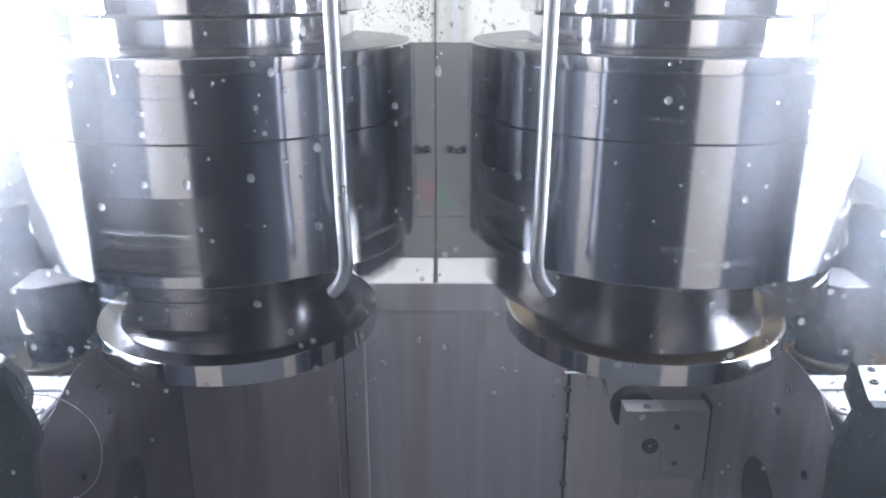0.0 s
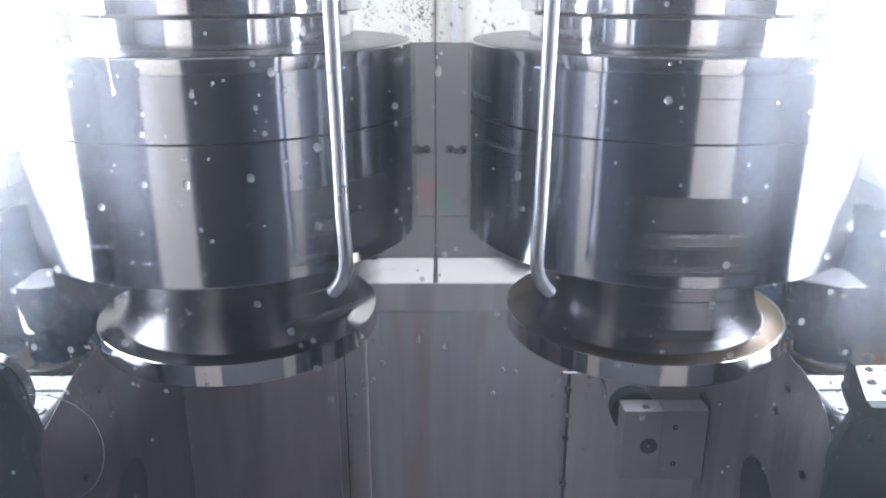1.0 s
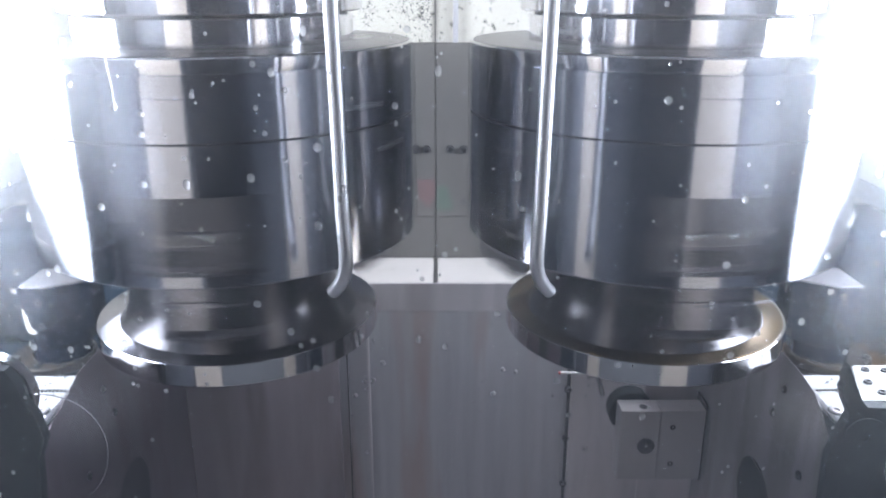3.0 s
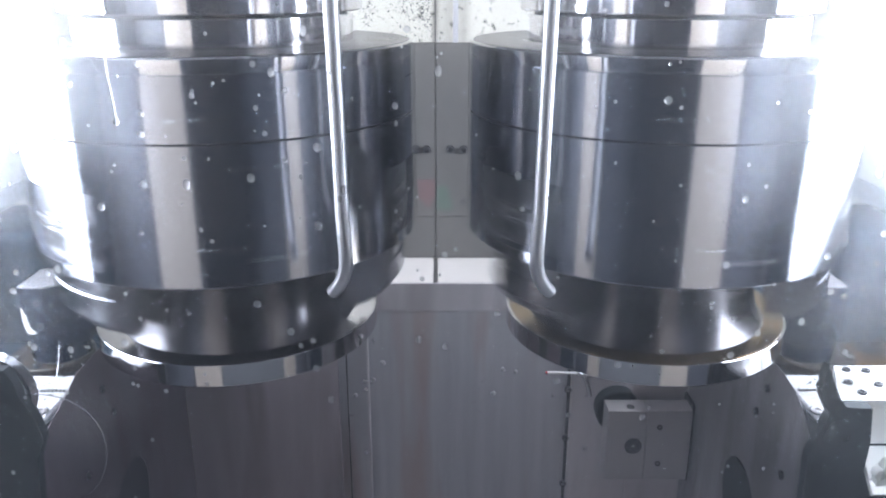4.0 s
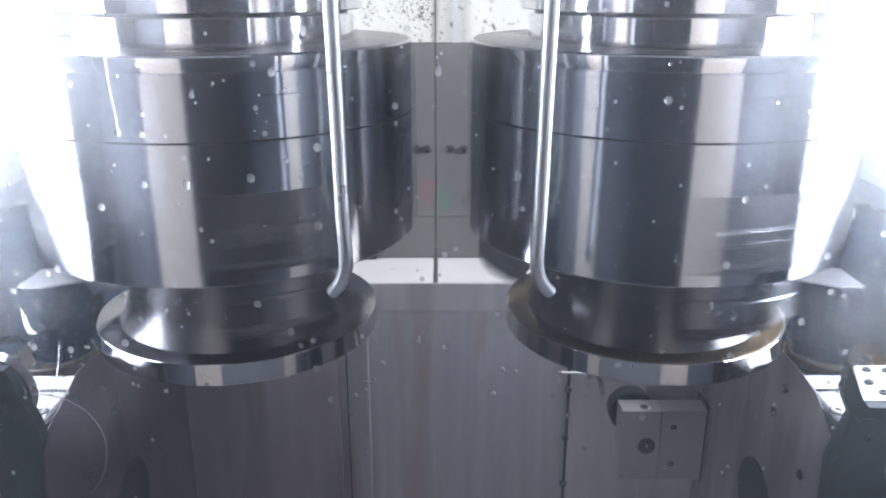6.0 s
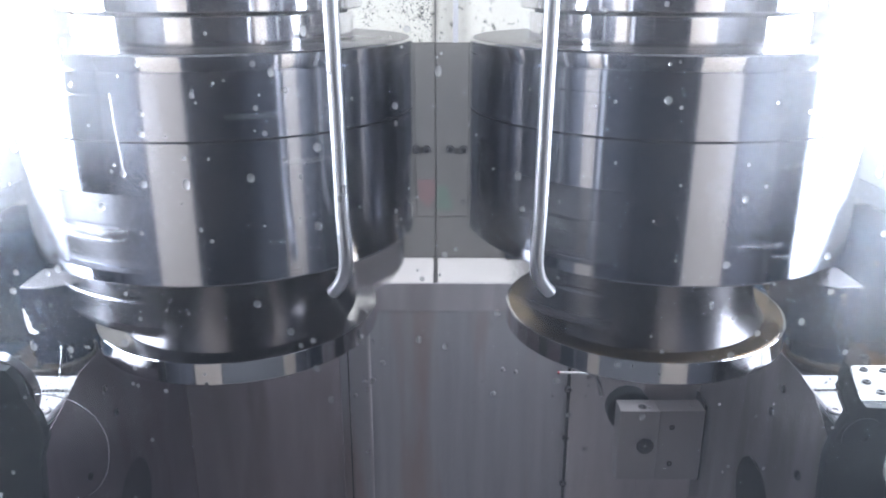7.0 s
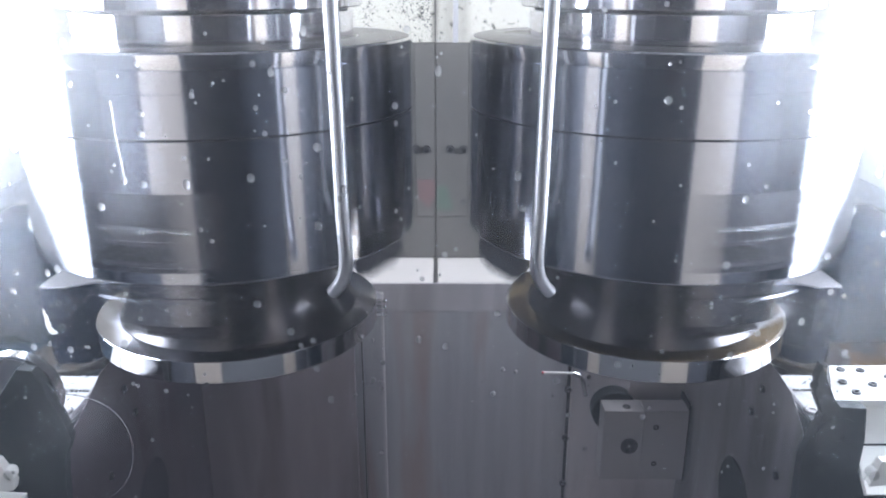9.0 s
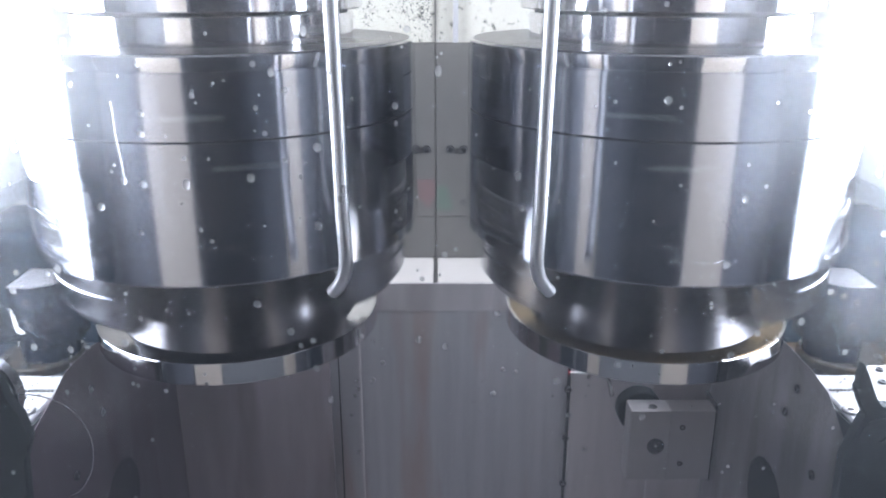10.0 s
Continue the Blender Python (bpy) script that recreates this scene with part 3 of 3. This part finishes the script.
def guard_east():
    t = thing("turret_guard", pose(0, 0, H), "dark ragged turret guard with a bright bolted bracket behind it", "turret guard", "turret guards")
    part("shield", plate([(0.3569, -0.3217), (0.3545, -0.333), (0.356, -0.338), (0.354, -0.3427), (0.358, -0.354), (0.3652, -0.3681), (0.3584, -0.3883), (0.3519, -0.4119),
                          (0.3553, -0.5042), (0.401, -0.5042), (0.4038, -0.4494), (0.4052, -0.3942), (0.4013, -0.3619), (0.3785, -0.3607), (0.372, -0.353), (0.3669, -0.3427)],
                         [], 0.62, 0.63), SHIELD, t, "dark shield")
    part("disc", shift(lathe([(0.004, 0.0), (0.0187, 0.0), (0.0195, 0.0006), (0.0195, 0.002), (0.004, 0.002)], 56),
                       Matrix.Translation((0.3808, 0.6195, -0.39)) @ Matrix.Rotation(radians(90), 4, "X")), SHIELD, t, "dark round cover disc")
    bracket = part("bracket", shift(plate([(0.3777, 0.6325), (0.405, 0.699), (0.53, 0.699), (0.53, 0.6325)], [], -0.003, 0.003, 0.0006), Matrix.Translation((0, 0, -0.3636)) @ Matrix.Rotation(radians(-90), 4, "X")), PAINT, t, "bright milled bracket")
    for x, y in ((0.412, 0.69), (0.43, 0.688), (0.402, 0.665), (0.428, 0.66), (0.405, 0.645), (0.45, 0.675)):
        part("screw", shift(lathe([(0.002, 0.0), (0.004, 0.0), (0.004, 0.002), (0.002, 0.002)], 16), Matrix.Translation((x, y, -0.36))), BOLT, bracket)
    # White plate added, tilted to catch the lamp, in place of a bright bloom.
    part("bloom_plate", shift(plate([(0.408, 0.044), (0.47, 0.044), (0.47, -0.06), (0.409, -0.06)], [], -0.002, 0.002),
                             Matrix.Translation((0, 0.65, -0.40)) @ Matrix.Rotation(radians(-45), 4, "X")), WHITEP, t, "white plate added and sloped for a patch of bloom")
    part("foot_plate", plate([(0.4055, -0.4096), (0.4096, -0.3992), (0.429, -0.3969), (0.4336, -0.4213), (0.4017, -0.4249)], [(0.4055, -0.414, 0.004, 0.005)], 0.595, 0.603), WHITEP, t, "pale foot plate")
    return t


GUARDS = [guard_west(), guard_east()]

# thin loose wire loop before the dark cheek
loop = thing("wire_loop", pose(-0.3606, 0.63, H - 0.409), "thin bright wire loop before the dark cheek", "wire")
ring = []
for k in range(49):
    a = radians(118 - 205 * k / 48)
    ring.append((0.0535 * math.cos(a), 0.002 * math.sin(3 * a), 0.058 * math.sin(a)))
part("strand", tube(ring, 0.0005, 6), SCREW, loop)

# flanged strip at the inner edge of one slide cover
strip = thing("cover_flange", pose(0, 1.09, H), "narrow bent flange strip with small screws beside the slide cover", "cover flange")
part("strip", box(-0.1435, -0.1135, 0, 0.004, -0.95, -0.44, 0.0012), SHEET, strip)
part("lip", box(-0.1132, -0.1108, -0.006, 0.004, -0.95, -0.44, 0.0008), COVER, strip, "bent edge of the strip")
part("seam", box(-0.1460, -0.1442, 0.001, 0.004, -0.95, -0.44, 0.0005), BOLT, strip, "dark seam")
for x, z in ((-0.1181, -0.587), (-0.1194, -0.7128), (-0.116, -0.60)):
    part("screw", shift(socket_screw(0.003, 0.002), Matrix.Translation((x, 0, z))), SCREW, strip)
for z in (-0.452, -0.462, -0.473):
    part("spring", shift(box(-0.126, -0.106, -0.006, 0, z - 0.0025, z + 0.0025, 0.001), Matrix.Identity(4)), SCREW, strip, "small bright clip")

# measuring block with stylus
probe = thing("probe_block", pose(0, 0.99, H), "milled aluminium probe block with a thin white stylus", "probe block")
half = part("front_half", box(0.2565, 0.3128, 0, 0.033, -0.695, -0.581, 0.0008), ALU, probe)
other = part("rear_half", box(0.3133, 0.377, 0.0004, 0.033, -0.695, -0.581, 0.0008), ALU, probe)
part("bore", shift(lathe([(0.002, 0), (0.0125, 0), (0.0125, 0.001), (0.002, 0.001)], 28), Matrix.Translation((0.2952, 0, -0.638)) @ Matrix.Rotation(radians(90), 4, "X")), BOLT, half, "dark bore")
for x, z in ((0.3313, -0.6072), (0.3329, -0.6673)):
    part("screw", shift(socket_screw(0.004, 0.001), Matrix.Translation((x, 0, z))), BOLT, other)
part("top_hole", shift(lathe([(0.001, 0), (0.006, 0), (0.006, 0.0006), (0.001, 0.0006)], 20), Matrix.Translation((0.29, 0.012, -0.581))), BOLT, half)
part("boss", shift(lathe([(0.02, 0), (0.033, 0), (0.033, 0.02), (0.031, 0.022), (0.02, 0.022)], 40), Matrix.Translation((0.279, 0.056, -0.603)) @ Matrix.Rotation(radians(90), 4, "X")), SHIELD, probe, "dark round boss")
part("bracket", box(0.3775, 0.381, 0.006, 0.05, -0.70, -0.575, 0.0006), BOLT, probe, "dark gap plate")
part("arm", tube([(0.2138, 0.03, -0.5366), (0.224, 0.03, -0.541), (0.2294, 0.03, -0.5521), (0.235, 0.034, -0.575)], 0.0035, 10), SCREW, probe, "bent arm")
needle = part("stylus", tube([(0.1715, 0.03, -0.5357), (0.19, 0.03, -0.536), (0.2138, 0.03, -0.5366)], 0.0019, 10), WHITEP, probe, "white stylus")
part("tip", tube([(0.1690, 0.03, -0.5357), (0.1714, 0.03, -0.5357)], 0.0026, 10), RED, needle, "red stylus tip")

# ---- wet pane in the door opening ----
pane = structure("window_1", box(-OPEN + 0.002, OPEN - 0.002, FRONT - 0.022, FRONT - 0.018, FLOOR + 0.421, TOP - 0.002, 0), PANE,
                 "clear door window with a coolant film that adds glare haze", "window")
pane.visible_shadow = False
rng = random.Random(7)


def scatter(name, shapes, mat, label, category="", parent=None):
    """One mesh of many small copies of a unit shape; shapes gives their matrices."""
    unit = bmesh.new()
    bmesh.ops.create_uvsphere(unit, u_segments=12, v_segments=7, radius=1)
    unit.verts.index_update()
    pts = [v.co.copy() for v in unit.verts]
    fcs = [[v.index for v in f.verts] for f in unit.faces]
    unit.free()
    verts, faces = [], []
    for m in shapes:
        k = len(verts)
        verts += [m @ p for p in pts]
        faces += [[k + i for i in f] for f in fcs]
    me = bpy.data.meshes.new(name)
    me.from_pydata(verts, [], faces)
    me.materials.append(mat)
    for p in me.polygons:
        p.use_smooth = True
    ob = new(name, me)
    if parent:
        ob.parent = parent
        return tagged(ob, label)
    return tagged(ob, label, category, kind="stuff")


spots = []
for k in range(230):
    x, z = rng.uniform(-0.175, 0.175), H - 0.004 - 0.165 * rng.random() ** 1.2
    rad = 0.00045 + 0.0011 * rng.random() ** 2.5
    spots.append(Matrix.Translation((x, FRONT - 0.0175, z)) @ Matrix.Diagonal((rad, rad * 0.3, rad * (1 + 0.6 * rng.random() ** 3), 1)))
for k in range(14):
    x, z = rng.choice((-1, 1)) * rng.uniform(0.11, 0.185), H - rng.uniform(0.12, 0.24)
    rad = rng.uniform(0.0004, 0.0009)
    spots.append(Matrix.Translation((x, FRONT - 0.0175, z)) @ Matrix.Diagonal((rad, rad * 0.3, rad * 1.2, 1)))
drops = scatter("coolant_drops", spots, DROP, "small pale coolant drops on the door window", "drops")
drops.visible_shadow = False

# a streak of coolant that creeps down the pane
trail = thing("coolant_streak", pose(-0.1159, FRONT - 0.0172, H - 0.0375), "thin pale coolant streak creeping down the window", "coolant streak")
path = [(0.00018 * math.sin(k * 0.7) - 0.00012 * k, 0, 0.0024 * k) for k in range(13)]
run = part("run", tube(path, 0.00038, 8), DROP, trail, "thin pale trail")
bead = part("bead", shift(lathe([(0.0003, -0.0016), (0.001, -0.0008), (0.0011, 0.0), (0.0007, 0.001), (0.0002, 0.0018)], 16, False), Matrix.Identity(4)), DROP, trail, "round bead")
run.visible_shadow = bead.visible_shadow = False

# bright metal chips on the dark saddles and the flange strip
chips = []
for s in (-1, 1):
    for k in range(90):
        x, y, z = s * rng.uniform(0.42, 0.73), 1.128, H - rng.uniform(0.45, 0.62)
        if abs(x) < 0.61:
            y = 1.149
        a = rng.uniform(0.0006, 0.0018)
        chips.append(Matrix.Translation((x, y, z)) @ Matrix.Rotation(rng.uniform(0, 3), 4, "Y") @ Matrix.Diagonal((a * 1.8, a * 0.4, a * 0.5, 1)))
for k in range(26):
    a = rng.uniform(0.0005, 0.0013)
    x, z = (rng.gauss(-0.117, 0.003), H - rng.uniform(0.575, 0.62)) if k < 14 else (rng.gauss(0.055, 0.006), H - rng.uniform(0.6, 0.66))
    chips.append(Matrix.Translation((x, 1.0895 if k < 14 else 1.1185, z)) @ Matrix.Rotation(rng.uniform(0, 3), 4, "Y") @ Matrix.Diagonal((a * 1.5, a * 0.5, a * 0.6, 1)))
scatter("metal_chips", chips, SCREW, "small bright metal chips stuck to wet covers", "chips")

# dried dark spatter on the back wall
dirt = []
for k in range(620):
    if k < 220:
        x, z, y = rng.gauss(-0.052, 0.017), H + rng.gauss(-0.045, 0.026), BACK
    elif k < 380:
        x, z, y = rng.gauss(-0.026, 0.008), H + rng.gauss(-0.05, 0.034), BACK
    elif k < 470:
        x, z, y = rng.gauss(-0.135, 0.008), H + rng.gauss(-0.055, 0.02), BACK
    else:
        x, z, y = rng.gauss(0.018, 0.02), H + rng.gauss(-0.26, 0.05), BACK - 0.013
    if y == BACK and z < H - 0.109 or abs(x + 0.0108) < 0.002 or (y < BACK and not -0.046 < x < 0.049):
        continue
    a = 0.0004 + 0.0012 * rng.random() ** 2
    dirt.append(Matrix.Translation((x, y, z)) @ Matrix.Rotation(rng.uniform(0, 3), 4, "Y") @ Matrix.Diagonal((a * rng.uniform(0.8, 1.6), 0.0002, a, 1)))
scatter("coolant_spatter", dirt, BOLT, "dried dark coolant spatter on the back wall", "spatter")

# swarf and wet glints that ride on the slides
for s, base in ((-1, BASES[0]), (1, BASES[1])):
    bits = []
    for k in range(70):
        a = rng.uniform(0.0004, 0.0014)
        x, y = s * rng.uniform(0.39, 0.52), rng.uniform(0.70, 0.805)
        bits.append(Matrix.Translation((x, y, -0.4078)) @ Matrix.Rotation(rng.uniform(0, 3), 4, "Z") @ Matrix.Diagonal((a * 2.2, a * 0.7, a * 0.5, 1)))
    scatter("swarf", bits, BOLT, "dark swarf specks on the table", parent=base)

# thin braided swarf curl leaning between the flange and the table
curl = thing("swarf_curl", pose(-0.4016, 0.737, H - 0.407), "thin bright twisted swarf curl leaning on the flange", "swarf")
line = [(0.0, 0.0, 0.0)]
for k in range(1, 61):
    f = k / 60
    a = k * 1.9
    line.append((-0.0013 - 0.007 * f * f + 0.0006 * math.cos(a), 0.036 * f + 0.0006 * math.sin(a), 0.034 * f ** 0.8))
part("strand", tube(line, 0.00055, 6), SCREW, curl)


# ---- what moves ----
# slide travel in metres: (seconds, share of the inward stroke)
TRAVEL_WEST = [(0, -0.19), (1.0, -0.11), (2.5, 0.0), (3.0, 0.05), (3.5, 0.95), (3.7, 0.9), (3.8, 0.75), (3.9, 0.15), (4.0, 0.0), (4.3, 0.0),
               (5.7, 0.0), (6.8, 0.0), (6.95, 0.04), (7.05, 0.25), (7.2, 0.75), (7.35, 0.98), (8.5, 1.02), (9.4, 1.05), (9.5, 0.95), (9.6, 0.3),
               (9.7, -0.41), (9.8, -0.46), (10.0, -0.52)]
TRAVEL_EAST = [(0, -0.20), (1.0, -0.11), (2.5, 0.0), (3.0, 0.05), (3.5, 0.92), (3.8, 0.96), (3.95, 0.92), (4.05, 0.6), (4.15, 0.08), (4.3, 0.0),
               (5.7, 0.0), (6.8, 0.0), (6.95, 0.04), (7.05, 0.25), (7.2, 0.75), (7.35, 0.98), (8.5, 1.04), (9.5, 1.09), (9.65, 1.05), (9.8, 0.43),
               (9.9, -0.43), (10.0, -0.54)]
LIFT = [(0, 0.0), (4.5, 0.0), (5.5, 0.0005), (6.8, 0.002), (7.5, 0.0026), (9.0, 0.0036), (9.6, 0.0037), (9.8, 0.003), (10.0, 0.0018)]
# angle at which a jaw stands, seen from the front, every half second
JAWS_WEST = [-23, -75, 30, -7, -70, 29, -10, -30, -55, 28, 20, 42, 10, -20, -40, 42, -39, 14, -23, -43, -56]
JAWS_EAST = [75, 37, 14, -40, -26, 42, 20, -10, -40, 12, 68, -21, 30, 0, -25, -18, 21, -40, 30, 24, 68]


def between(table, t):
    return float(np.interp(t, [a for a, _ in table], [b for _, b in table]))


def motions():
    for side, jaws, things in ((-1, JAWS_WEST, (CHUCKS[0], DISCS[0])), (1, JAWS_EAST, (CHUCKS[1], DISCS[1]))):
        angle, rows = jaws[0] - side * 15.2, []
        for k in range(20):
            # about 200 turns a minute: five jaw spacings each half second, give or take
            step = (jaws[k + 1] - jaws[k] + 60) % 120 - 60 + 600
            for i in range(15 + (k == 19)):
                t = k * 0.5 + i / 30
                rows.append((t, pose(side * AX, AY, H - 0.2595 + between(LIFT, t), 0, 0, angle + step * i / 15)))
            angle += step
        for ob in things:
            walk(ob, rows)
    for side, ob in ((-1, BLOCKS[0]), (1, BLOCKS[1]), (-1, COVERS[0]), (1, COVERS[1]), (-1, BASES[0]), (1, BASES[1]),
                     (-1, GUARDS[0]), (1, GUARDS[1]), (-1, strip), (-1, loop), (1, probe)):
        p = ob.location.copy()
        stroke = 0.0265 if ob in BLOCKS else 0.0235
        walk(ob, [(t, pose(p.x - side * stroke * s, p.y, p.z)) for t, s in (TRAVEL_WEST if side < 0 else TRAVEL_EAST)])
    # a swarf curl drops on to the table, rides with it and slides off again
    fall = lambda t: between([(0, -0.16), (2.8, -0.16), (3.2, 0.0), (7.2, 0.0), (7.5, -0.16), (10, -0.16)], t)
    back = lambda t: between([(0, 0.16), (2.8, 0.16), (3.1, 0.0), (7.25, 0.0), (7.5, 0.16), (10, 0.16)], t)
    times = sorted({t for t, _ in TRAVEL_WEST} | {2.8, 3.1, 3.2, 7.25, 7.5})
    q = curl.location.copy()
    walk(curl, [(t, pose(q.x + 0.0235 * between(TRAVEL_WEST, t), q.y + back(t), q.z + fall(t))) for t in times])
    p = trail.location.copy()
    walk(trail, [(t, pose(p.x, p.y, p.z + dz)) for t, dz in ((0, 0.0), (2.5, -0.003), (3.4, -0.008), (4.2, -0.0115), (5.7, -0.0125), (6.8, -0.028), (7.5, -0.0315), (10, -0.0326))])


motions()
